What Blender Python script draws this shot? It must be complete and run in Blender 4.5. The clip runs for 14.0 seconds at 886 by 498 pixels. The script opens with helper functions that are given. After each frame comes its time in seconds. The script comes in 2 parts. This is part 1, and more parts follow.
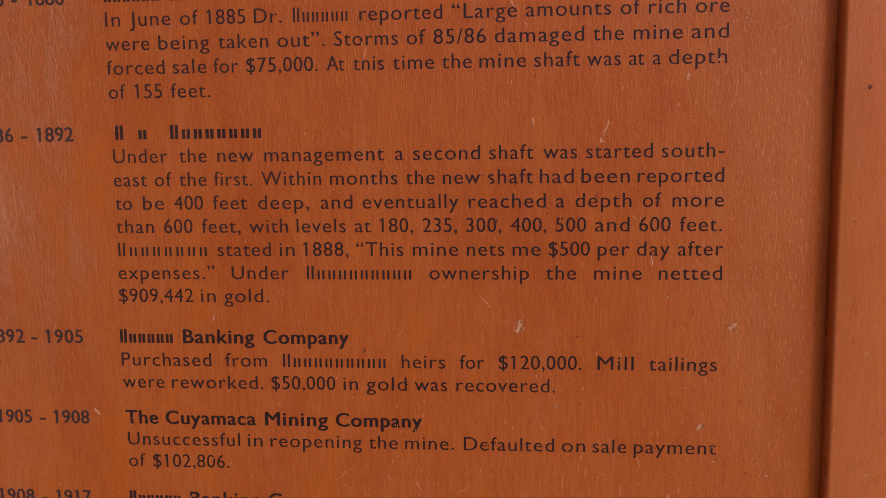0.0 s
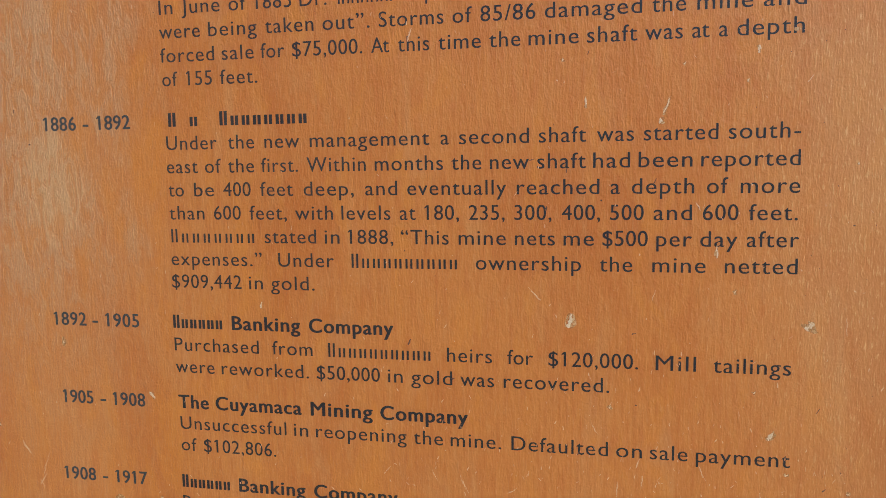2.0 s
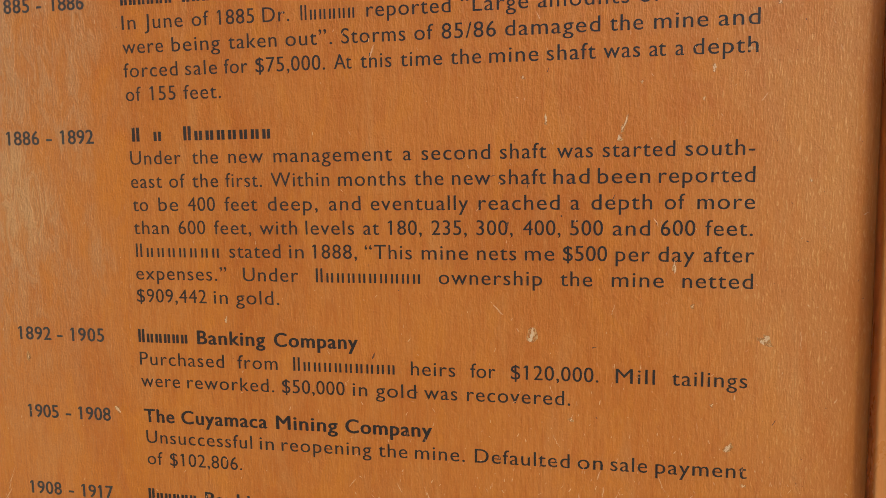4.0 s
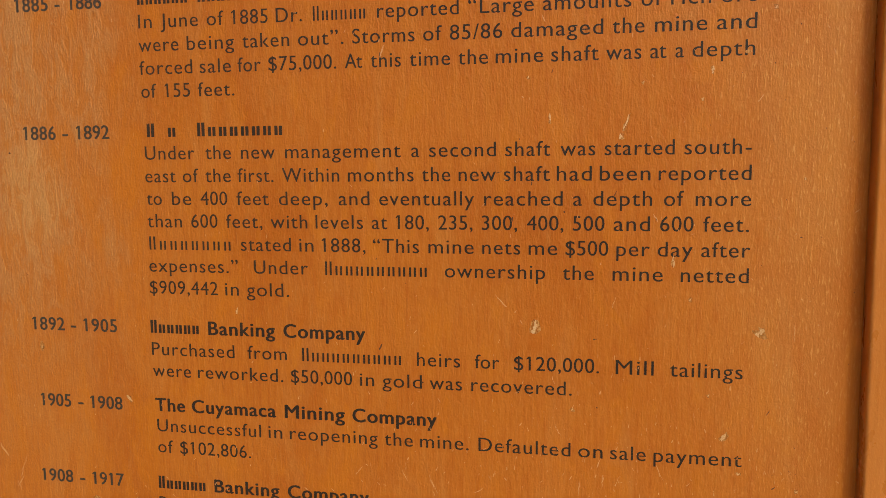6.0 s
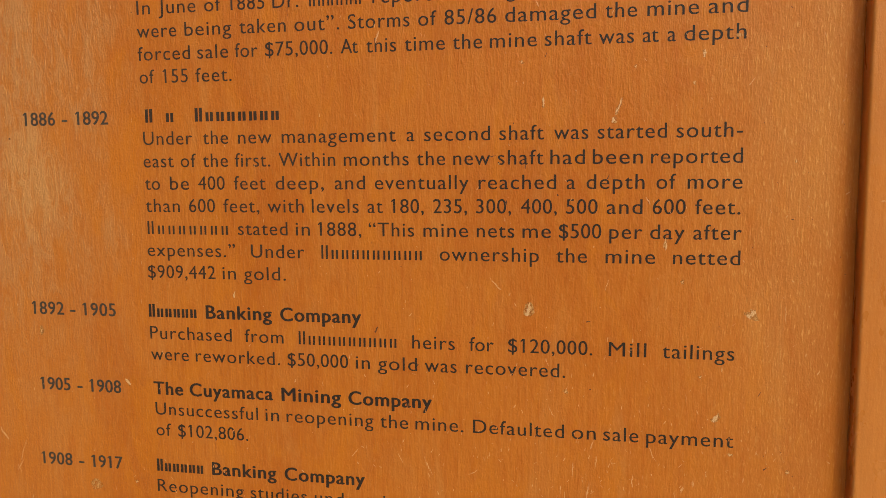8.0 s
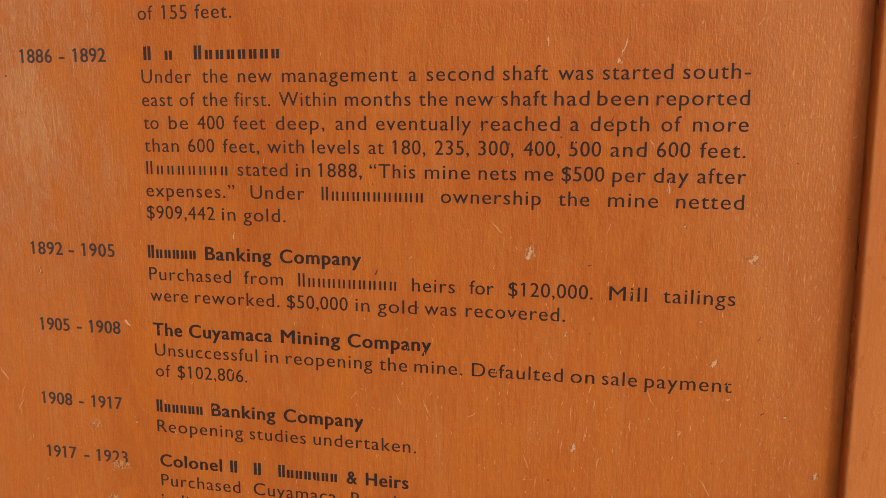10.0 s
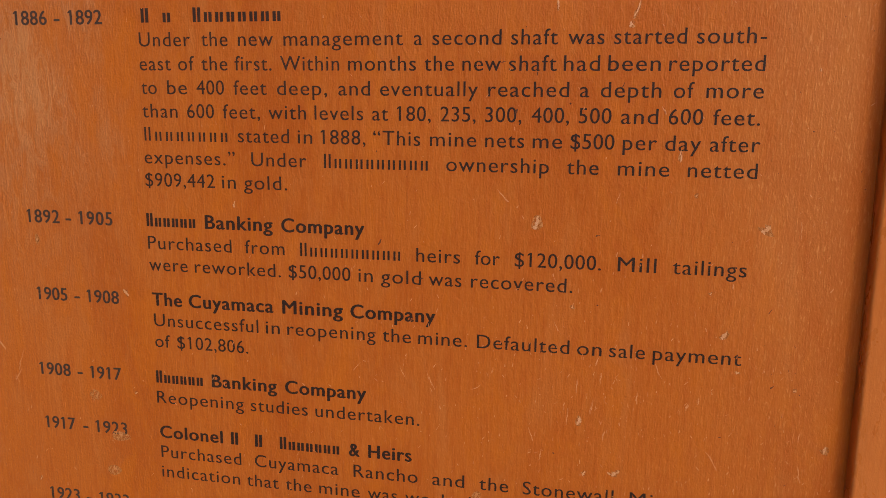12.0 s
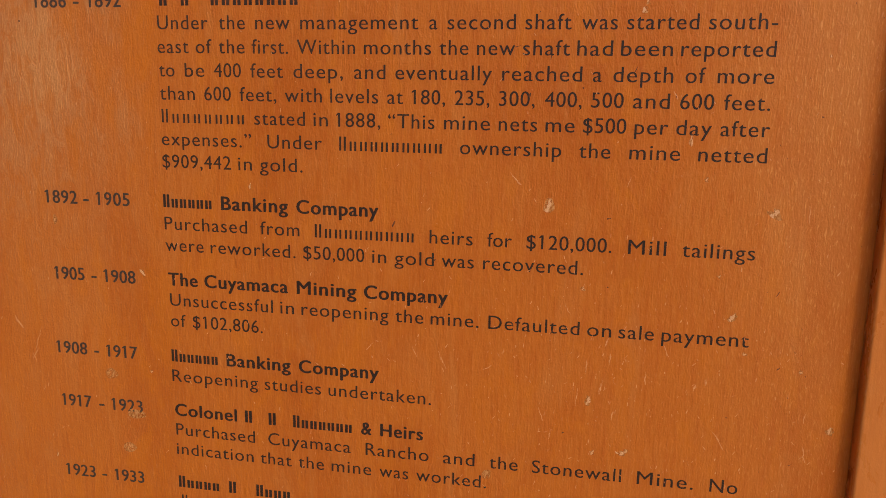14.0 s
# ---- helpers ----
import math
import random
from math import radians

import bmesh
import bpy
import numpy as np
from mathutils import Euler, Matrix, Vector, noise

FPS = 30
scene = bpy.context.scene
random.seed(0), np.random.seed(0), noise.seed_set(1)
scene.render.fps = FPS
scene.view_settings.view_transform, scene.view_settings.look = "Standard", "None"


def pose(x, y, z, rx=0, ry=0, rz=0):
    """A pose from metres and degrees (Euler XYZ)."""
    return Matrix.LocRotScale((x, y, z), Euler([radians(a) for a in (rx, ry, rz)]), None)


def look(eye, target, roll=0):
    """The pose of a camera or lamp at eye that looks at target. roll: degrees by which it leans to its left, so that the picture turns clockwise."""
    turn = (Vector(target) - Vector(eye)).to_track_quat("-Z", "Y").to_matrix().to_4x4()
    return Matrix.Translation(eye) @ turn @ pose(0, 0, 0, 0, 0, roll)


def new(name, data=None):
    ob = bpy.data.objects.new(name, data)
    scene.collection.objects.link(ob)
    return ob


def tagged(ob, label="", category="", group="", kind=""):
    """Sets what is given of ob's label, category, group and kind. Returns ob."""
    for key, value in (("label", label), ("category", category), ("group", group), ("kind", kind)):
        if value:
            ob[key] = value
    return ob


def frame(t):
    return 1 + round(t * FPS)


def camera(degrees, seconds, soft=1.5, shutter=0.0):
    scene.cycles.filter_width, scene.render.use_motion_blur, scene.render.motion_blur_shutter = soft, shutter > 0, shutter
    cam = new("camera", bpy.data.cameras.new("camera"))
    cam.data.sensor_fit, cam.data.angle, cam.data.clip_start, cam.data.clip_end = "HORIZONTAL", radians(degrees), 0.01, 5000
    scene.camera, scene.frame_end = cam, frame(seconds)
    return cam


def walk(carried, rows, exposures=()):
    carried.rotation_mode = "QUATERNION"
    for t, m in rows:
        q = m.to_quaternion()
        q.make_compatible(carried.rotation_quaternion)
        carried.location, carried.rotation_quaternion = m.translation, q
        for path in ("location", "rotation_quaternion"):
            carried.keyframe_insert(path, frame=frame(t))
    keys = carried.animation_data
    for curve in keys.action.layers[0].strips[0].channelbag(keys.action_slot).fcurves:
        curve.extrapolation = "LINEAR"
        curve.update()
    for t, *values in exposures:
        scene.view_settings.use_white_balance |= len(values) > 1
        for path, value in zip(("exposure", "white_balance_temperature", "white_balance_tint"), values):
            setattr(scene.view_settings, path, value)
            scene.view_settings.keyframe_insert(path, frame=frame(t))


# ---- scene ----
cam = camera(59.18, 14.0, soft=0.65)
PATH = [
    (0, (0.18357, -0.35912, 1.49877), (0.15723, -0.01226, 1.46020), -0.58),
    (0.5, (0.19376, -0.35204, 1.49444), (0.13727, -0.00887, 1.45512), -0.06),
    (1, (0.20022, -0.34480, 1.49415), (0.13058, -0.00390, 1.45625), -0.17),
    (1.5, (0.20539, -0.34241, 1.49277), (0.13112, -0.00250, 1.45471), -0.76),
    (2, (0.21038, -0.33932, 1.49295), (0.13494, 0.00018, 1.45360), -0.89),
    (2.5, (0.21664, -0.33523, 1.49181), (0.14114, 0.00430, 1.45291), -0.82),
    (3, (0.21940, -0.33696, 1.49471), (0.14736, 0.00322, 1.45487), -0.86),
    (5.3, (0.22025, -0.34987, 1.50186), (0.15363, -0.00855, 1.46239), -0.90),
    (5.5, (0.21718, -0.35437, 1.50065), (0.15118, -0.01271, 1.46309), -0.82),
    (6, (0.21704, -0.35182, 1.49675), (0.15103, -0.01019, 1.45886), -0.47),
    (6.5, (0.21929, -0.35039, 1.49711), (0.15314, -0.00880, 1.45921), -0.42),
    (7, (0.21805, -0.35309, 1.49563), (0.15261, -0.01135, 1.45775), -0.59),
    (7.5, (0.21876, -0.35492, 1.49404), (0.15239, -0.01332, 1.45657), -0.53),
    (8, (0.22112, -0.35537, 1.48945), (0.15417, -0.01393, 1.45154), -0.47),
    (10.5, (0.21998, -0.35360, 1.47664), (0.15310, -0.01462, 1.42081), 0.38),
    (11, (0.21708, -0.35251, 1.47499), (0.14970, -0.01393, 1.41736), 0.41),
    (11.5, (0.21720, -0.35057, 1.47308), (0.15015, -0.01238, 1.41281), 0.50),
    (12, (0.21648, -0.34809, 1.47295), (0.15066, -0.01006, 1.41042), 0.58),
    (12.5, (0.21644, -0.34596, 1.47052), (0.15101, -0.00814, 1.40651), 0.66),
    (13, (0.21630, -0.34887, 1.47190), (0.15125, -0.01142, 1.40557), 0.68),
    (13.5, (0.21490, -0.35299, 1.46916), (0.14979, -0.01547, 1.40327), 0.80),
    (14, (0.21240, -0.35568, 1.46931), (0.14628, -0.01839, 1.40325), 0.99),
]
EXPOSURES = [
    (0, -1.53, 6560, 70),
    (0.5, -0.73, 6336, 44),
    (1, -0.58, 4425, -2),
    (1.5, -0.59, 4582, 2),
    (2, -0.53, 4176, -6),
    (3, -0.57, 3987, -6),
    (5.5, -0.85, 7114, 6),
    (6.5, -0.75, 6714, 2),
    (7, -0.75, 6714, 2),
    (8, -0.72, 6714, 2),
    (10.5, -0.95, 6485, 42),
    (11, -1.00, 6714, 46),
    (11.5, -1.05, 7032, 40),
    (12.5, -1.15, 7281, 40),
    (13.5, -1.13, 6951, 36),
    (14, -1.00, 7114, 30),
]
walk(cam, [(t, look(eye, target, roll)) for t, eye, target, roll in PATH], EXPOSURES)

# ---- light: hazy sun well to the right, open sky ----
SUN_TURN, SUN_HEIGHT = 145.0, 42.0
world = bpy.data.worlds.new("sky")
scene.world = world
world.use_nodes = True
sky = world.node_tree.nodes.new("ShaderNodeTexSky")
sky.sky_type, sky.sun_disc = "NISHITA", False
sky.sun_elevation, sky.sun_rotation = radians(SUN_HEIGHT), radians(SUN_TURN)
sky.air_density, sky.dust_density, sky.ozone_density = 0.6, 7.0, 0.0
background = world.node_tree.nodes["Background"]
background.inputs["Strength"].default_value = 0.2
world.node_tree.links.new(sky.outputs["Color"], background.inputs["Color"])
sun_data = bpy.data.lights.new("sun", "SUN")
sun_data.energy, sun_data.angle, sun_data.color = 1.4, radians(2.0), (1.0, 0.95, 0.88)
sun = new("sun", sun_data)
s, c = math.sin(radians(SUN_TURN)), math.cos(radians(SUN_TURN))
h = math.tan(radians(SUN_HEIGHT))
sun.matrix_world = look((4 * s, 4 * c, 1.5 + 4 * h), (0, 0, 1.5))


# ---- materials ----
class Nodes:
    """A small wrapper to build a node material in a few lines."""

    def __init__(self, name):
        self.mat = bpy.data.materials.new(name)
        self.mat.use_nodes = True
        self.tree = self.mat.node_tree
        self.bsdf = self.tree.nodes["Principled BSDF"]
        self.place = self.add("ShaderNodeTexCoord").outputs["Object"]

    def add(self, kind, **values):
        node = self.tree.nodes.new(kind)
        for key, value in values.items():
            setattr(node, key, value)
        return node

    def link(self, a, b):
        self.tree.links.new(a, b)

    def put(self, socket, value):
        if hasattr(value, "is_output"):
            self.link(value, socket)
        else:
            socket.default_value = value

    def noise(self, scale, detail=4.0, rough=0.55, shift=(0, 0, 0), warp=0.0):
        m = self.add("ShaderNodeMapping")
        m.inputs["Scale"].default_value = scale
        m.inputs["Location"].default_value = shift
        self.link(self.place, m.inputs["Vector"])
        n = self.add("ShaderNodeTexNoise")
        n.inputs["Scale"].default_value = 1.0
        n.inputs["Detail"].default_value = detail
        n.inputs["Roughness"].default_value = rough
        n.inputs["Distortion"].default_value = warp
        self.link(m.outputs["Vector"], n.inputs["Vector"])
        return n.outputs["Fac"]

    def ramp(self, value, low, high, to_low=0.0, to_high=1.0):
        r = self.add("ShaderNodeMapRange", interpolation_type="SMOOTHSTEP")
        for key, v in (("Value", value), ("From Min", low), ("From Max", high), ("To Min", to_low), ("To Max", to_high)):
            self.put(r.inputs[key], v)
        return r.outputs["Result"]

    def math(self, how, a, b=0.0):
        m = self.add("ShaderNodeMath", operation=how)
        self.put(m.inputs[0], a)
        self.put(m.inputs[1], b)
        return m.outputs[0]

    def mix(self, fac, a, b):
        m = self.add("ShaderNodeMix", data_type="RGBA")
        self.put(m.inputs[0], fac)
        self.put(m.inputs[6], a)
        self.put(m.inputs[7], b)
        return m.outputs[2]

    def bump(self, heights, strength=1.0):
        normal = None
        for height, distance in heights:
            n = self.add("ShaderNodeBump")
            n.inputs["Strength"].default_value = strength
            n.inputs["Distance"].default_value = distance
            self.put(n.inputs["Height"], height)
            if normal:
                self.link(normal, n.inputs["Normal"])
            normal = n.outputs["Normal"]
        self.link(normal, self.bsdf.inputs["Normal"])

    def axis(self, name):
        x = self.add("ShaderNodeSeparateXYZ")
        self.link(self.place, x.inputs[0])
        return x.outputs[name]

    def done(self, colour, rough, spec=0.5):
        self.put(self.bsdf.inputs["Base Color"], colour)
        self.put(self.bsdf.inputs["Roughness"], rough)
        self.bsdf.inputs["Specular IOR Level"].default_value = spec
        return self.mat


def paint(name, colour, deep, faded_sheen, grain=1.0, edges=True):
    """Brushed gloss paint on vertical-grained plywood, rubbed pale towards both sides, with sheen and glints painted
    in.
    """
    n = Nodes(name)
    streak = n.noise((650, 650, 45), 3.0, 0.6, warp=0.3)
    comb = n.noise((1500, 1500, 95), 3.0, 0.65, (6, 3, 5), 0.5)
    dash = n.noise((1200, 1200, 230), 3.0, 0.6, (3, 1, 7), 0.4)
    stipple = n.noise((1300, 1300, 800), 3.0, 0.6, (2, 9, 4))
    peel = n.noise((430, 430, 240), 3.0, 0.55, (8, 1, 2), 0.5)
    cloud = n.noise((20, 20, 6), 5.0, 0.65, (5, 2, 1), 0.6)
    rub = n.noise((34, 34, 9), 5.0, 0.7, (7, 3, 2), 0.9)
    stain = n.noise((55, 55, 19), 5.0, 0.65, (1, 8, 3), 0.8)
    out = n.mix(n.ramp(streak, 0.38, 0.72, 0.0, 0.7), colour, deep)
    out = n.mix(n.ramp(cloud, 0.45, 0.68, 0.0, 0.8), out, deep)
    out = n.mix(n.ramp(rub, 0.5, 0.72, 0.0, 0.3), out, faded_sheen)
    out = n.mix(n.ramp(stain, 0.50, 0.66, 0.0, 0.55), out, (0.53, 0.168, 0.010, 1))
    out = n.mix(n.ramp(comb, 0.50, 0.70, 0.0, 0.16), out, faded_sheen)
    out = n.mix(n.ramp(comb, 0.48, 0.30, 0.0, 0.20), out, deep)
    sparkle = n.ramp(dash, 0.6, 0.72, 0.0, 0.28)
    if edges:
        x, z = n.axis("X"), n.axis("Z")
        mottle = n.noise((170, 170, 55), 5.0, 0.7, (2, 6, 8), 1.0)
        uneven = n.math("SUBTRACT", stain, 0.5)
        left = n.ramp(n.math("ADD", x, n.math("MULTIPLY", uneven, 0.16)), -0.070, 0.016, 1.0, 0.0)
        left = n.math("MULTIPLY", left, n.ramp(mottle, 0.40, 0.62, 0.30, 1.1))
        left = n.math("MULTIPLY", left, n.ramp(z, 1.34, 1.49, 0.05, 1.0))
        # a worn spot below the second row of years
        dx = n.math("MULTIPLY", n.math("ADD", x, 0.064), 50.0)
        dz = n.math("MULTIPLY", n.math("SUBTRACT", z, 1.485), 32.0)
        spot = n.math("ADD", n.math("ADD", n.math("MULTIPLY", dx, dx), n.math("MULTIPLY", dz, dz)), n.math("MULTIPLY", uneven, 3.0))
        spot = n.math("MULTIPLY", n.ramp(spot, 0.1, 1.2, 1.0, 0.0), n.ramp(mottle, 0.36, 0.60, 0.35, 1.0))
        # towards the right one pale tone holds both rubbed paint and painted-in sheen
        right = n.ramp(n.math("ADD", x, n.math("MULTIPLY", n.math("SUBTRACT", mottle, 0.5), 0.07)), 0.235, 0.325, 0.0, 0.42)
        # shade beside the trim, put into the colour by ending the pale tone
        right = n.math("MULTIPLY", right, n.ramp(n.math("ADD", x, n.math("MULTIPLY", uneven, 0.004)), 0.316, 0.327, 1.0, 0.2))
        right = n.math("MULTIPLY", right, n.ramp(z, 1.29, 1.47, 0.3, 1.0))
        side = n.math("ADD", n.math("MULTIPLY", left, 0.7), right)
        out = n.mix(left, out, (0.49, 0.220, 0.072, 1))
        out = n.mix(n.math("MULTIPLY", left, n.ramp(comb, 0.50, 0.34, 0.0, 0.45)), out, deep)
        out = n.mix(n.math("MULTIPLY", spot, 0.5), out, (0.57, 0.29, 0.10, 1))
        out = n.mix(n.math("MULTIPLY", right, n.ramp(stain, 0.35, 0.58, 0.55, 1.0)), out, faded_sheen)
        sparkle = n.math("MULTIPLY", n.ramp(dash, 0.53, 0.74), n.math("ADD", n.math("ADD", 0.16, n.math("MULTIPLY", left, 0.5)), n.math("MULTIPLY", right, 2.0)))
    # glints on the brush marks, painted in as bright dashes
    out = n.mix(sparkle, out, (0.66, 0.33, 0.10, 1))
    brushed = n.math("ADD", 0.9, n.math("MULTIPLY", side, 1.3)) if edges else 0.6
    n.bump([(n.math("MULTIPLY", streak, brushed), 0.00017 * grain), (n.math("MULTIPLY", comb, brushed), 0.00006 * grain),
            (n.math("MULTIPLY", dash, brushed), 0.00026 * grain), (stipple, 0.00020 * grain), (peel, 0.00042 * grain)], 1.0)
    return n.done(out, n.ramp(stain, 0.3, 0.7, 0.34, 0.48) if edges else n.ramp(stain, 0.3, 0.7, 0.26, 0.38), 0.25 if edges else 0.5)


def plain(name, colour, other, rough, scale=900.0, bump=0.00006, spec=0.5):
    n = Nodes(name)
    a = n.noise((scale, scale, scale), 4.0, 0.6)
    n.bump([(a, bump)], 0.8)
    return n.done(n.mix(n.ramp(a, 0.35, 0.7), colour, other), rough, spec)


def print_ink(name, colour, other, pale, body):
    """Screen-printed ink: rubbed thin where the upper inner text column is worn, grain showing through."""
    n = Nodes(name)
    fine = n.noise((900, 900, 900), 4.0, 0.6)
    streak = n.noise((1100, 1100, 130), 4.0, 0.65, (6, 3, 5), 0.4)
    patch = n.noise((60, 60, 40), 4.0, 0.6, (3, 3, 3), 0.5)
    x, z = n.axis("X"), n.axis("Z")
    rubbed = n.math("MULTIPLY", n.ramp(x, 0.03, 0.17, 1.0, 0.12), n.ramp(z, 1.38, 1.49, 0.25, 1.0))
    rubbed = n.math("MULTIPLY", rubbed, n.ramp(patch, 0.35, 0.62, 0.45, 1.0))
    out = n.mix(n.ramp(fine, 0.35, 0.7), colour, other)
    thin = n.math("ADD", n.math("MULTIPLY", rubbed, body), n.math("MULTIPLY", n.ramp(streak, 0.52, 0.72), n.math("ADD", 0.06, n.math("MULTIPLY", rubbed, 0.30))))
    n.bump([(fine, 0.00006)], 0.8)
    return n.done(n.mix(thin, out, pale), 0.46, 0.35)


def worn(name, low, high):
    """Bare scratches: each one between two tones."""
    n = Nodes(name)
    each = n.add("ShaderNodeNewGeometry").outputs["Random Per Island"]
    return n.done(n.mix(each, low, high), 0.65)


def thin_film(name, low, high):
    """Patchy residue that lets the paint show through."""
    n = Nodes(name)
    patch = n.noise((900, 900, 520), 4.0, 0.65, (4, 4, 1), 0.6)
    n.put(n.bsdf.inputs["Alpha"], n.ramp(patch, 0.38, 0.60, 0.22, 0.78))
    return n.done(n.mix(n.ramp(patch, 0.45, 0.7), low, high), 0.6)


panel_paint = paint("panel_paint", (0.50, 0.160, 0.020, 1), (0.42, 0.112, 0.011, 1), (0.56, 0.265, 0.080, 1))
trim_paint = paint("trim_paint", (0.56, 0.205, 0.040, 1), (0.49, 0.160, 0.026, 1), (0.56, 0.265, 0.080, 1), 0.6, False)
ink = print_ink("ink", (0.013, 0.009, 0.008, 1), (0.026, 0.019, 0.016, 1), (0.105, 0.062, 0.038, 1), 0.24)
# ink of the years, greyed to carry the left side's sheen in its colour
greyed_ink = print_ink("greyed_ink", (0.026, 0.023, 0.021, 1), (0.052, 0.043, 0.036, 1), (0.12, 0.085, 0.062, 1), 0.28)
chip_paint = plain("chip_paint", (0.58, 0.33, 0.14, 1), (0.67, 0.47, 0.28, 1), 0.6, 2500)
scratch_paint = worn("scratch_paint", (0.52, 0.19, 0.05, 1), (0.63, 0.36, 0.16, 1))
dirt = plain("dirt", (0.07, 0.03, 0.015, 1), (0.17, 0.065, 0.022, 1), 0.8, 2500)
haze = thin_film("dull_residue", (0.60, 0.27, 0.065, 1), (0.68, 0.38, 0.15, 1))
post_wood = plain("post_wood", (0.20, 0.12, 0.07, 1), (0.28, 0.18, 0.11, 1), 0.8, 120, 0.0006)
foliage = plain("foliage", (0.035, 0.050, 0.022, 1), (0.075, 0.090, 0.045, 1), 0.9, 0.8, 0.3, 0.2)
soil = plain("soil", (0.40, 0.30, 0.20, 1), (0.50, 0.39, 0.28, 1), 0.95, 9, 0.01, 0.2)


# ---- mesh helpers ----
def part(name, bm, material, parent=None, label=""):
    mesh = bpy.data.meshes.new(name)
    bm.to_mesh(mesh)
    bm.free()
    mesh.materials.append(material)
    ob = new(name, mesh)
    ob.parent = parent
    return tagged(ob, label)


def box(x0, x1, y0, y1, z0, z1, bevel=0.0, segments=3):
    bm = bmesh.new()
    bmesh.ops.create_cube(bm, size=1)
    for v in bm.verts:
        v.co = ((x0 + x1) / 2 + v.co.x * (x1 - x0), (y0 + y1) / 2 + v.co.y * (y1 - y0), (z0 + z1) / 2 + v.co.z * (z1 - z0))
    if bevel:
        bmesh.ops.bevel(bm, geom=bm.edges[:], offset=bevel, segments=segments, profile=0.5, affect="EDGES")
        for f in bm.faces:
            f.smooth = True
    return bm


# ---- ground ----
bm = bmesh.new()
bmesh.ops.create_grid(bm, x_segments=8, y_segments=8, size=600)
tagged(part("ground", bm, soil), "dry pale brown trodden soil", "ground", kind="structure")

# wooded ridge all round, far off: added unseen to darken the reflected horizon
ridge = bmesh.new()
ring = []
for k in range(240):
    a = 2 * math.pi * k / 240
    x, y = 70 * math.cos(a), 70 * math.sin(a)
    top = 15 + 4 * noise.noise((x * 0.06, y * 0.06, 0.5)) + 3 * noise.noise((x * 0.35, y * 0.35, 2.5))
    ring.append((ridge.verts.new((x, y, -0.2)), ridge.verts.new((x * 1.05, y * 1.05, top))))
for k in range(240):
    (a, b), (c, d) = ring[k], ring[(k + 1) % 240]
    ridge.faces.new((a, c, d, b))
tagged(part("backdrop", ridge, foliage), "added unseen dark green ridge that darkens the reflected horizon", "backdrop", kind="structure")

# ---- the sign ----
LEFT, RIGHT, LOW, TOP = -0.262, 0.3293, 0.86, 1.86
RISE, ROLL, BOARD = 0.0086, 0.0014, 0.070
sign = tagged(new("information_sign"), "orange painted plywood information sign with dark printed text", "sign")
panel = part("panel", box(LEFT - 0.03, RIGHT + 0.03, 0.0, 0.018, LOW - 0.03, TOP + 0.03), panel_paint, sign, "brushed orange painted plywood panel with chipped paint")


def stile_board(inner, way):
    """A thin trim board along a side: a square inner edge, slightly rolled over into the front; the board leans a touch out of plumb."""
    profile = [(0.0, -0.0003), (0.0004, -RISE + ROLL)]
    for k in range(1, 6):
        a = radians(90 * k / 5)
        profile.append((0.0004 + ROLL * (1 - math.cos(a)), -RISE + ROLL * (1 - math.sin(a))))
    profile += [(BOARD - 0.002, -RISE), (BOARD, -RISE + 0.002), (BOARD, -0.0003)]
    bm = bmesh.new()
    rings = []
    for k in range(25):
        z = LOW - BOARD + (TOP - LOW + 2 * BOARD) * k / 24
        wave = 0.0002 * noise.noise((z * 9, way, 0.3))
        lean = 0.0055 * (1.44 - z) if way > 0 else 0.0
        rings.append([bm.verts.new((inner + lean + way * (x + wave), y, z)) for x, y in profile])
    count = len(profile)
    for low, high in zip(rings, rings[1:]):
        for k in range(count):
            bm.faces.new((low[k], low[(k + 1) % count], high[(k + 1) % count], high[k]))
    bm.faces.new(rings[0]), bm.faces.new(rings[-1])
    bmesh.ops.recalc_face_normals(bm, faces=bm.faces[:])
    for f in bm.faces:
        f.smooth = len(f.verts) == 4
    return bm


for inner, way in ((LEFT, -1), (RIGHT, 1)):
    stile = part("stile", stile_board(inner, way), trim_paint, sign, "smooth orange painted trim board")
for z0 in (LOW - BOARD, TOP):
    part("rail", box(LEFT + 0.0030, RIGHT - 0.0050, -RISE + 0.0005, -0.0003, z0, z0 + BOARD, 0.0014), trim_paint, sign)
for x0 in (LEFT - 0.05, RIGHT - 0.04):
    part("post", box(x0, x0 + 0.09, 0.0185, 0.1085, -0.02, TOP + 0.02, 0.004), post_wood, sign, "weathered square timber post")

# ---- lettering ----
# Each line: height of its baseline in metres, then word, start and end in millimetres.
# A count after # stands for that many plain bars.
CAP, XHEIGHT = 0.0066, 0.0044
SIZE = CAP / 0.682
TITLES = [
    (1.5741, "#6 -0.6 26.7 | #5 30.9 55.8 | & 59.9 65.6 | #1 69.9 75.0 | #1 79.7 85.6 | #6 90.1 117.3"),
    (1.5110, "#2 1.2 23.8 | #8 27.9 73.2"),
    (1.4134, "#6 -1.9 25.5 | Banking 30.0 65.3 | Company 69.6 111.1"),
    (1.3730, "The -0.8 15.7 | Cuyamaca 19.3 64.5 | Mining 69.0 100.0 | Company 103.7 145.5"),
    (1.3320, "#6 -1.6 25.5 | Banking 29.9 65.0 | Company 69.3 111.4"),
    (1.3020, "Colonel -0.6 34.7 | #1 38.5 47.8 | #1 51.6 61.4 | #7 65.1 97.7 | & 102.1 107.7 | Heirs 112.1 134.2"),
    (1.2610, "#5 -1.1 23.6 | #1 28.1 39.6 | #4 43.6 63.7"),
]
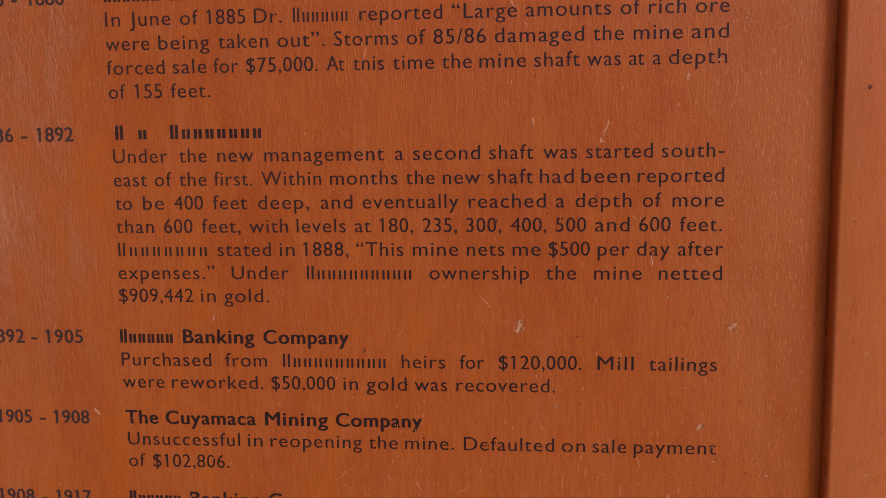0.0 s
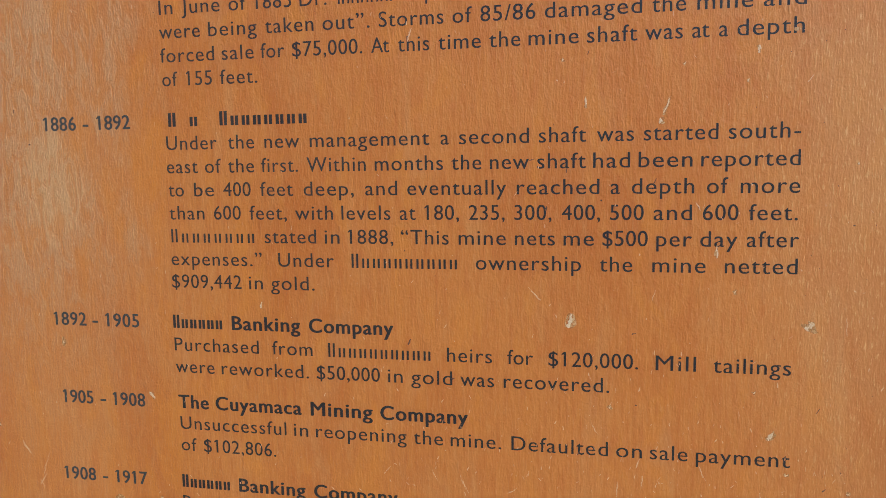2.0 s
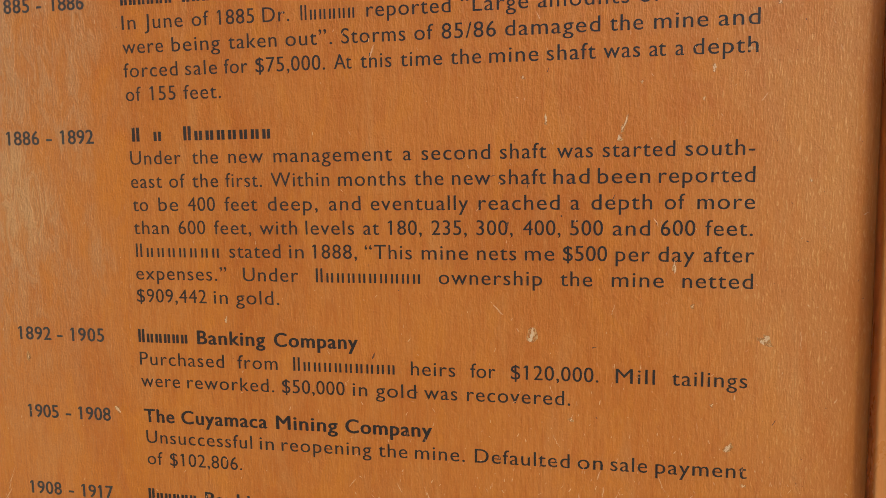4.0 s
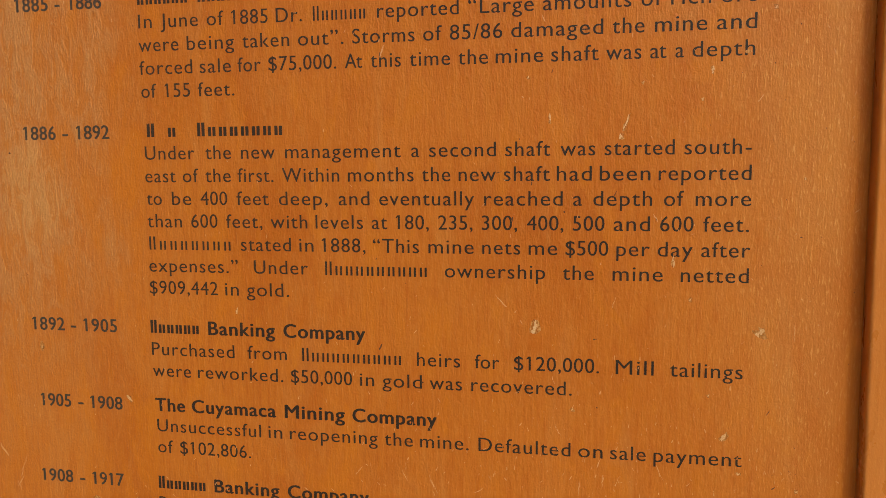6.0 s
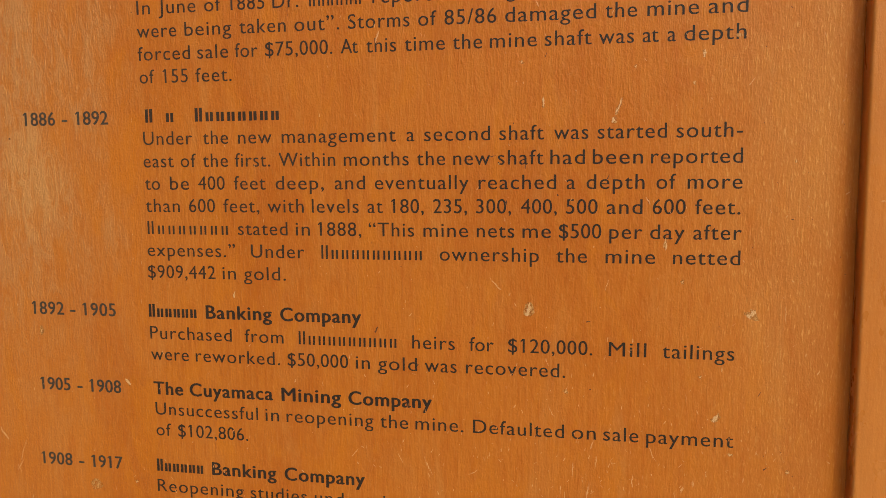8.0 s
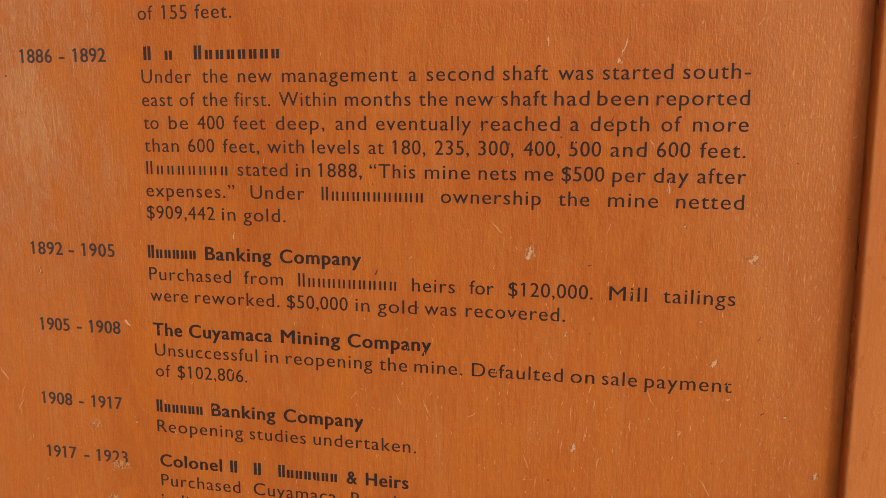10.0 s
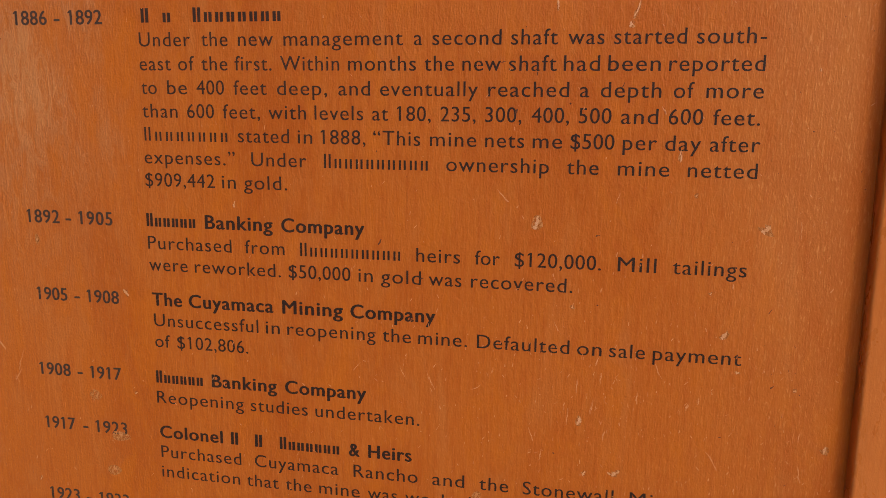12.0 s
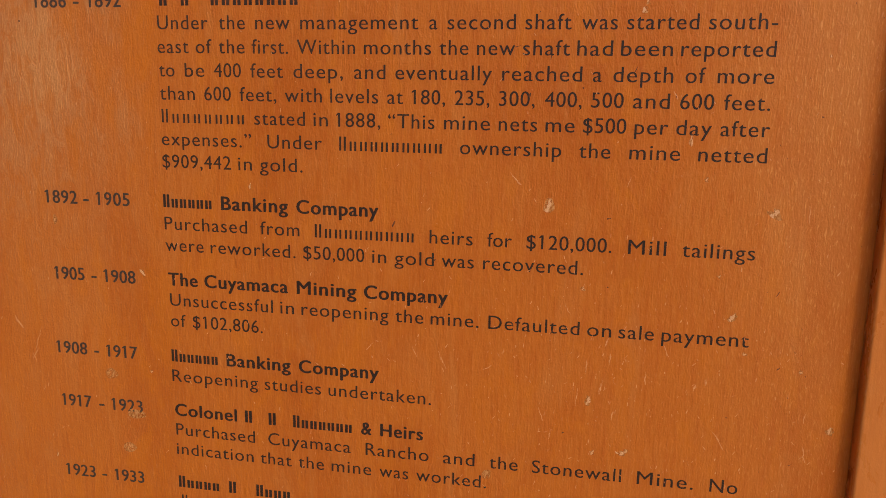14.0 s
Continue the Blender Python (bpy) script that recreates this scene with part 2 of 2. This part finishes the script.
DATES = [
    (1.5735, "1885 -67.2 -48.5 | - -44.8 -41.9 | 1886 -37.2 -19.2"),
    (1.5105, "1886 -66.9 -48.4 | - -44.7 -41.4 | 1892 -36.9 -18.6"),
    (1.4130, "1892 -68.8 -49.9 | - -46.6 -43.3 | 1905 -39.1 -20.1"),
    (1.3725, "1905 -66.7 -48.9 | - -44.9 -41.7 | 1908 -37.7 -19.3"),
    (1.3315, "1908 -69.0 -50.4 | - -46.5 -43.4 | 1917 -39.1 -20.8"),
    (1.3015, "1917 -68.1 -50.0 | - -45.6 -42.4 | 1923 -38.1 -19.5"),
    (1.2605, "1923 -68.9 -50.7 | - -46.7 -43.7 | 1933 -39.0 -21.1"),
]
LINES = [
    (1.5630, "In 0.0 7.2 | June 11.7 31.3 | of 35.8 44.4 | 1885 48.4 66.6 | Dr. 70.6 83.5 | #6 88.0 114.7 | reported 119.4 157.1 | “Large 161.4 190.4 | amounts 194.4 231.9 | of 236.1 244.5 | rich 248.3 264.5 | ore 268.6 283.0"),
    (1.5520, "were -0.4 20.7 | being 25.0 49.3 | taken 53.4 76.9 | out”. 81.2 103.3 | Storms 107.5 136.8 | of 140.8 149.3 | 85/86 153.0 176.6 | damaged 180.5 220.3 | the 224.1 237.6 | mine 241.9 263.2 | and 267.1 283.1"),
    (1.5410, "forced -0.5 27.4 | sale 31.2 47.3 | for 50.7 62.4 | $75,000. 66.2 99.6 | At 103.7 112.0 | this 116.0 130.3 | time 134.3 153.1 | the 156.7 170.2 | mine 173.6 194.7 | shaft 198.1 218.5 | was 221.6 236.5 | at 240.1 246.9 | a 250.5 254.0 | depth 257.5 282.7"),
    (1.5300, "of -0.1 7.9 | 155 12.4 25.7 | feet. 29.8 48.6"),
    (1.5000, "Under 0.2 26.6 | the 32.3 45.6 | new 50.8 68.1 | management 73.2 129.6 | a 134.6 138.4 | second 143.0 173.7 | shaft 177.9 198.0 | was 202.4 217.6 | started 221.6 251.2 | south- 255.2 282.6"),
    (1.4889, "east -0.2 16.2 | of 19.9 28.2 | the 31.8 45.1 | first. 48.7 67.0 | Within 71.3 99.8 | months 104.0 135.6 | the 139.4 152.8 | new 156.6 173.7 | shaft 177.2 197.9 | had 200.9 216.2 | been 219.6 241.3 | reported 244.7 282.9"),
    (1.4778, "to -0.0 8.2 | be 13.6 23.9 | 400 28.8 42.9 | feet 47.7 64.2 | deep, 69.4 93.8 | and 99.2 114.3 | eventually 119.0 163.7 | reached 168.3 203.6 | a 208.2 212.1 | depth 217.0 242.2 | of 247.2 255.5 | more 260.4 283.1"),
    (1.4667, "than -0.2 18.4 | 600 23.4 37.3 | feet, 41.8 60.6 | with 64.8 83.4 | levels 87.5 110.9 | at 115.2 122.7 | 180, 126.8 142.5 | 235, 146.9 162.9 | 300, 167.2 183.3 | 400, 187.7 204.0 | 500 208.1 222.0 | and 226.0 241.5 | 600 245.8 259.8 | feet. 263.8 282.6"),
    (1.4556, "#8 -0.7 45.1 | stated 49.0 74.8 | in 79.0 86.2 | 1888, 90.3 111.9 | “This 115.6 137.7 | mine 142.2 163.4 | nets 167.4 184.8 | me 188.5 201.4 | $500 205.0 223.8 | per 227.3 241.6 | day 245.0 259.7 | after 263.3 283.4"),
    (1.4445, "expenses.” -0.4 47.1 | Under 55.4 83.1 | #10 90.8 142.2 | ownership 149.8 196.0 | the 203.8 217.6 | mine 225.8 247.4 | netted 255.0 283.2"),
    (1.4334, "$909,442 -0.7 36.1 | in 39.9 47.1 | gold. 51.2 73.2"),
    (1.4020, "Purchased -1.2 43.6 | from 50.5 71.0 | #10 78.0 129.3 | heirs 136.1 156.8 | for 163.7 175.2 | $120,000. 182.0 220.5 | Mill 227.8 244.4 | tailings 251.3 282.1"),
    (1.3910, "were -1.3 19.7 | reworked. 23.5 68.8 | $50,000 72.8 104.0 | in 107.9 115.0 | gold 119.0 138.4 | was 142.1 157.6 | recovered. 162.0 208.4"),
    (1.3622, "Unsuccessful -0.3 56.2 | in 60.1 67.4 | reopening 71.3 116.2 | the 119.6 133.6 | mine. 137.2 160.7 | Defaulted 165.3 208.1 | on 211.6 222.6 | sale 225.9 241.7 | payment 245.1 282.9"),
    (1.3511, "of -0.4 8.0 | $102,806. 11.9 50.4"),
    (1.3210, "Reopening -1.2 46.9 | studies 50.6 81.0 | undertaken. 85.0 138.0"),
    (1.2910, "Purchased -0.5 44.4 | Cuyamaca 51.8 96.5 | Rancho 104.4 137.2 | and 144.5 160.4 | the 167.7 181.8 | Stonewall 188.7 231.2 | Mine. 238.5 264.2 | No 271.6 284.0"),
    (1.2800, "indication -0.7 43.3 | that 47.1 64.4 | the 68.2 82.1 | mine 86.2 107.5 | was 111.7 126.8 | worked. 130.9 166.5"),
    (1.2500, "#9 0.0 44.0 | #4 50.0 66.0"),
]
font_curve = bpy.data.curves.new("lettering", "FONT")
font_object = new("lettering", font_curve)
glyphs = {}


def stems(verts, polys):
    """Left edge and top of every tall bare rectangle in an outline."""
    root = list(range(len(verts)))

    def find(i):
        while root[i] != i:
            i = root[i]
        return i

    for p in polys:
        for i in p[1:]:
            root[find(i)] = find(p[0])
    islands = {}
    for i, v in enumerate(verts):
        islands.setdefault(find(i), []).append(v)
    return [(min(v.x for v in i), max(v.y for v in i)) for i in islands.values() if len(i) == 4 and max(v.y for v in i) > 0.6]


def word_mesh(word, weight, spacing):
    """The outline of a word in the built-in font: points and faces, one unit high."""
    key = word, weight, spacing
    if key not in glyphs:
        font_curve.body, font_curve.size, font_curve.offset, font_curve.resolution_u = word, 1.0, weight, 4
        font_curve.space_character = spacing
        graph = bpy.context.evaluated_depsgraph_get()
        graph.update()
        mesh = bpy.data.meshes.new_from_object(font_object.evaluated_get(graph))
        verts, polys = [v.co.copy() for v in mesh.vertices], [tuple(p.vertices) for p in mesh.polygons]
        if all(c in "$,.0123456789" for c in word):
            # the font's one is a bare stem: give it a slanted flag
            for a, b in stems(verts, polys):
                n = len(verts)
                verts += [Vector((a + 0.002, b, 0)), Vector((a + 0.002, b - 0.085, 0)), Vector((a - 0.105, b - 0.150, 0)), Vector((a - 0.105, b - 0.090, 0))]
                polys.append((n, n + 1, n + 2, n + 3))
        glyphs[key] = verts, polys
        bpy.data.meshes.remove(mesh)
    return glyphs[key]


def reach(verts):
    return min(v.x for v in verts), max(v.x for v in verts)


def spaced_word(word, weight, width, narrow):
    """A word whose letters keep their narrow shape and are spaced out to the given width."""
    tight, wide = (reach(word_mesh(word, weight, gap)[0]) for gap in (1.0, 1.5))
    tight, wide = tight[1] - tight[0], wide[1] - wide[0]
    gap = 1.0 if wide - tight < 1e-4 else 1.0 + 0.5 * (width / (SIZE * narrow) - tight) / (wide - tight)
    return word_mesh(word, weight, round(min(max(gap, 0.97), 1.10), 3))


def rectangle(points, faces, x0, x1, z0, z1):
    n = len(points)
    points += [(x0, INK, z0), (x1, INK, z0), (x1, INK, z1), (x0, INK, z1)]
    faces.append((n, n + 1, n + 2, n + 3))


INK = -0.00012


def text_line(z, text, bold, label, colour, tilt=0.0):
    """One printed line: each word between its two ends; upright strokes are heavier than level ones."""
    points, faces = [], []
    heavy = (0.030 if bold == 2 else 0.020 if bold == 1 else 0.009) * SIZE
    touches = ((-1, 0), (1, 0), (0, 0.4), (0, -0.4), (0, 0)) if bold else ((-1, 0), (1, 0), (0, 0))
    for entry in text.split(" | "):
        word, x0, x1 = entry.split(" ")
        x0, x1 = float(x0) / 1000, float(x1) / 1000
        base = z + tilt * (x0 + x1) / 2
        if word[0] == "#":
            count = int(word[1:])
            step = (x1 - x0) / count
            thick = min(step, 0.0052) * (0.31 if bold else 0.20)
            for k in range(count):
                for side in (0.28, 0.72):
                    middle = x0 + k * step + side * min(step, 0.0052)
                    rectangle(points, faces, middle - thick / 2, middle + thick / 2, base, base + (CAP if k == 0 else XHEIGHT))
            continue
        verts, polys = spaced_word(word, 0.0 if bold else -0.005, x1 - x0 - 2 * heavy, 0.96)
        low, high = reach(verts)
        stretch = (x1 - x0 - 2 * heavy) / (high - low)
        for k, (a, b) in enumerate(touches):
            n = len(points)
            points += [(x0 + heavy * (1 + a) + (v.x - low) * stretch, INK - 0.000004 * k, base + v.y * SIZE + heavy * b) for v in verts]
            faces += [tuple(n + i for i in p) for p in polys]
    mesh = bpy.data.meshes.new("text_line")
    mesh.from_pydata(points, [], faces)
    mesh.materials.append(colour)
    ob = new("text_line", mesh)
    ob.parent = panel
    return tagged(ob, label)


for z, text in TITLES:
    text_line(z, text, 2, "bold dark printed heading", ink)
for z, text in DATES:
    text_line(z, text, 1, "bold dark grey printed years", greyed_ink)
for z, text in LINES:
    text_line(z, text, 0, "dark printed text", ink)
bpy.data.objects.remove(font_object)

# ---- wear: chips, scratches, specks, dull spots ----
# x and z in millimetres, length and width in millimetres, slant in degrees.
CHIPS_HIGH = [
    (188.0, 1534.5, 1.5, 1.5, 90), (197.6, 1516.5, 4.1, 1.1, 90), (228.5, 1508.1, 2.6, 1.9, 80), (230.7, 1514.2, 7.4, 1.1, 68),
    (237.5, 1531.1, 1.5, 1.1, 60), (262.2, 1523.4, 1.5, 1.1, 70), (266.0, 1535.5, 3.3, 1.5, 95), (304.4, 1489.5, 1.5, 1.1, 90),
    (191.6, 1422.6, 6.3, 3.3, 85), (289.0, 1423.1, 4.1, 4.1, 60), (259.3, 1436.7, 1.9, 1.5, 60), (251.8, 1453.3, 4.8, 1.3, 92),
    (45.8, 1425.9, 3.3, 1.1, 80), (290.5, 1560.4, 1.9, 1.7, 60),
]
CHIPS_LOW = [
    (268.0, 1394.0, 1.5, 1.5, 60), (275.2, 1375.6, 4.1, 2.6, 60), (281.7, 1358.9, 1.9, 1.5, 20), (-15.2, 1378.7, 4.1, 2.2, 125),
    (208.7, 1384.6, 1.9, 1.7, 70), (213.6, 1330.6, 4.5, 2.6, 90), (231.4, 1306.2, 4.1, 2.2, 40), (228.8, 1305.7, 2.6, 1.1, 150),
    (320.5, 1326.2, 3.3, 2.6, 70), (305.9, 1352.6, 1.9, 1.5, 30), (217.0, 1304.7, 2.6, 1.9, 80), (-12.8, 1325.3, 1.9, 1.5, 30),
    (-73.3, 1271.8, 2.6, 1.1, 70), (-63.9, 1404.1, 1.9, 1.9, 80), (-106.2, 1358.3, 1.9, 1.5, 90),
]
SCRATCHES_HIGH = [
    (285.7, 1523.3, 3.3, 0.7, 50), (243.9, 1472.6, 3.3, 0.9, 120), (175.6, 1434.3, 6.3, 1.1, 130), (302.6, 1423.0, 6.3, 0.6, 92),
    (220.9, 1360.0, 4.1, 0.7, 70), (202.0, 1374.5, 5.2, 0.6, 120), (226.6, 1434.7, 3.7, 0.7, 75), (106.7, 1348.8, 4.5, 0.7, 50),
    (247.7, 1357.4, 6.3, 0.7, 115), (222.7, 1351.9, 4.5, 0.9, 85), (212.1, 1347.4, 5.6, 0.7, 88), (129.4, 1347.8, 4.8, 0.7, 120),
    (121.5, 1548.3, 4.8, 1.1, 70), (-90.5, 1346.6, 6.3, 1.7, 120), (187.6, 1570.0, 5.5, 1.0, 125), (194.5, 1559.8, 2.8, 0.8, 120),
]
SCRATCHES_LOW = [
    (-82.6, 1327.7, 4.1, 0.7, 120), (143.3, 1344.5, 7.4, 0.7, 120), (239.1, 1344.0, 4.8, 0.9, 88), (208.3, 1332.1, 7.4, 0.7, 85),
    (219.2, 1337.7, 6.3, 0.9, 80), (191.6, 1322.0, 5.6, 0.7, 110), (273.6, 1316.5, 8.5, 0.7, 120), (261.2, 1341.2, 2.6, 1.5, 80),
    (266.0, 1344.3, 2.6, 1.1, 85), (309.3, 1330.9, 4.1, 0.9, 80), (310.7, 1313.7, 6.3, 0.9, 100), (165.5, 1342.8, 4.1, 0.9, 35),
    (225.0, 1324.1, 4.1, 0.9, 85), (196.4, 1311.8, 4.1, 0.7, 85), (-81.7, 1330.0, 6.3, 0.9, 60), (-79.3, 1338.9, 11.1, 0.6, 70),
]
SPECKS = [
    (189.8, 1488.0, 2.2, 0.9, 80), (198.7, 1537.2, 2.2, 0.6, 70), (303.8, 1464.6, 1.1, 1.1, 0), (204.4, 1475.1, 0.9, 0.9, 0),
    (218.6, 1417.7, 2.2, 1.1, 15), (293.0, 1387.4, 2.6, 0.7, 60), (219.8, 1386.0, 0.9, 0.9, 0), (296.4, 1353.4, 2.2, 0.9, 40),
    (118.6, 1410.6, 3.3, 1.1, 65), (276.2, 1328.2, 1.1, 0.9, 0), (-83.1, 1520.7, 2.2, 1.1, 80), (-75.4, 1504.1, 1.3, 1.1, 0),
    (305.4, 1308.2, 1.9, 0.6, 30), (202.7, 1313.4, 1.1, 0.9, 0),
]
STROKES = [
    (138.8, 1394.2, 1.5, 1.3, 0), (195.3, 1363.0, 2.6, 0.9, 60), (174.9, 1492.8, 3.0, 0.6, 15), (226.4, 1483.1, 3.3, 0.7, 65),
    (244.1, 1472.3, 2.2, 0.6, 100), (181.0, 1471.7, 2.2, 1.4, 80), (77.7, 1561.2, 4.7, 0.3, 100), (-2.8, 1564.4, 0.8, 0.7, 0),
]
HAZE = [
    (-36.4, 1322.1, 7.4, 6.3, 0), (-23.0, 1300.3, 11.1, 6.3, 0), (-28.3, 1280.9, 8.2, 6.7, 0), (-63.7, 1404.2, 2.6, 3.7, 0),
    (280.0, 1542.6, 2.8, 1.9, 0), (166.6, 1287.6, 5.5, 5.5, 60),
]
TRIM_CHIPS = [
    (336.4, 1472.9, 1.9, 0.8, 0), (347.7, 1425.4, 1.6, 1.1, 0), (344.2, 1412.9, 1.9, 2.4, 0), (346.6, 1357.0, 3.2, 2.4, 0),
    (340.1, 1482.0, 1.5, 0.6, 0), (347.4, 1507.2, 2.4, 0.6, 0), (343.5, 1352.1, 1.3, 1.3, 0), (351.4, 1445.5, 1.0, 0.8, 0),
]
TRIM_SPECKS = [
    (340.1, 1528.9, 1.9, 3.2, 0),
]
rng = random.Random(7)


def flake(points, faces, x, z, length, width, slant, y, jag=0.45):
    """An uneven flake outline with a low crown, lying on the panel."""
    count = 13
    n = len(points)
    a = radians(slant)
    for k in range(count):
        t = 2 * math.pi * k / count
        r = 1 + jag * (rng.random() * 2 - 1)
        u, v = 0.5 * length * (0.75 + 0.25 * r) * math.cos(t), 0.5 * width * r * math.sin(t) * (1 - 0.35 * math.cos(t))
        points.append(((x + u * math.cos(a) - v * math.sin(a)) / 1000, y + 0.00003, (z + u * math.sin(a) + v * math.cos(a)) / 1000))
    points.append((x / 1000, y, z / 1000))
    faces += [(n + k, n + (k + 1) % count, n + count) for k in range(count)]


def mark(name, row, material, label, parent, y=-0.00025, jag=0.5, pieces=1, rim=None):
    """One mark on the paint; pieces > 1 builds it of touches along its slant, rim adds a thin scuffed border."""
    points, faces = [], []
    x, z, length, width, slant = row
    if rim:
        flake(points, faces, x, z, length * 1.5, width * 1.6, slant, y + 0.00004, 0.6)
    border = len(faces)
    for k in range(pieces):
        d = length * ((k + 0.5) / pieces - 0.5)
        side = rng.uniform(-0.3, 0.3) * width if pieces > 1 else 0
        reach = length * rng.uniform(0.5, 0.75) if pieces > 1 else length
        flake(points, faces, x + d * math.cos(radians(slant)) - side, z + d * math.sin(radians(slant)), reach, width * rng.uniform(0.4, 0.8), slant + (rng.uniform(-14, 14) if pieces > 1 else 0), y - 0.000004 * k, jag)
    mesh = bpy.data.meshes.new(name)
    mesh.from_pydata(points, [], faces)
    mesh.materials.append(material)
    if rim:
        mesh.materials.append(rim)
        for f in mesh.polygons[:border]:
            f.material_index = 1
    ob = new(name, mesh)
    ob.parent = parent
    tagged(ob, label)


for row in HAZE:
    mark("dull_spot", row[:3] + (row[3] * 1.9,) + row[4:], haze, "dull pale residue spot", panel, -0.0002, 0.15)
for row in CHIPS_HIGH + CHIPS_LOW:
    mark("paint_chip", row[:2] + (row[2] * 0.78, row[3] * 0.70) + row[4:], chip_paint, "pale chip in the paint", panel, jag=0.6, pieces=1 if row[2] < 2.5 else 3, rim=haze)
for row in SCRATCHES_HIGH + SCRATCHES_LOW:
    mark("scratch", row[:3] + (row[3] * 0.75,) + row[4:], scratch_paint, "thin pale scratch", panel, jag=0.7, pieces=3)
for row in SPECKS + STROKES:
    mark("dark_speck", row, dirt, "dark speck of dirt", panel)
for row in TRIM_CHIPS:
    mark("paint_chip", row, scratch_paint, "pale chip in the paint", stile, -RISE - 0.00015)
for row in TRIM_SPECKS:
    mark("dark_speck", row, dirt, "dark speck of dirt", stile, -RISE - 0.00015)

# fine flecks and hair scratches, too many to count
points, faces = [], []
for k in range(900):
    x, z = rng.uniform(-120, 326), rng.uniform(1200, 1620)
    if k > 420:
        x, z = rng.gauss(225, 70), rng.gauss(1340, 45)
    if not -240 < x < 326:
        continue
    flake(points, faces, x, z, rng.uniform(0.4, 2.4), rng.uniform(0.18, 0.45), rng.gauss(88, 28), -0.00022)
mesh = bpy.data.meshes.new("fleck")
mesh.from_pydata(points, [], faces)
mesh.materials.append(scratch_paint)
flecks = tagged(new("fleck", mesh), "fine pale flecks", kind="stuff")
flecks.parent = panel

points, faces = [], []
for k in range(70):
    x, z = (rng.uniform(282, 326) if k % 2 else rng.uniform(-125, 326)), rng.uniform(1200, 1620)
    flake(points, faces, x, z, rng.uniform(0.3, 1.1), rng.uniform(0.15, 0.35), rng.gauss(85, 30), -0.00022)
mesh = bpy.data.meshes.new("grime")
mesh.from_pydata(points, [], faces)
mesh.materials.append(dirt)
grime = tagged(new("grime", mesh), "fine dark specks of grime", kind="stuff")
grime.parent = panel
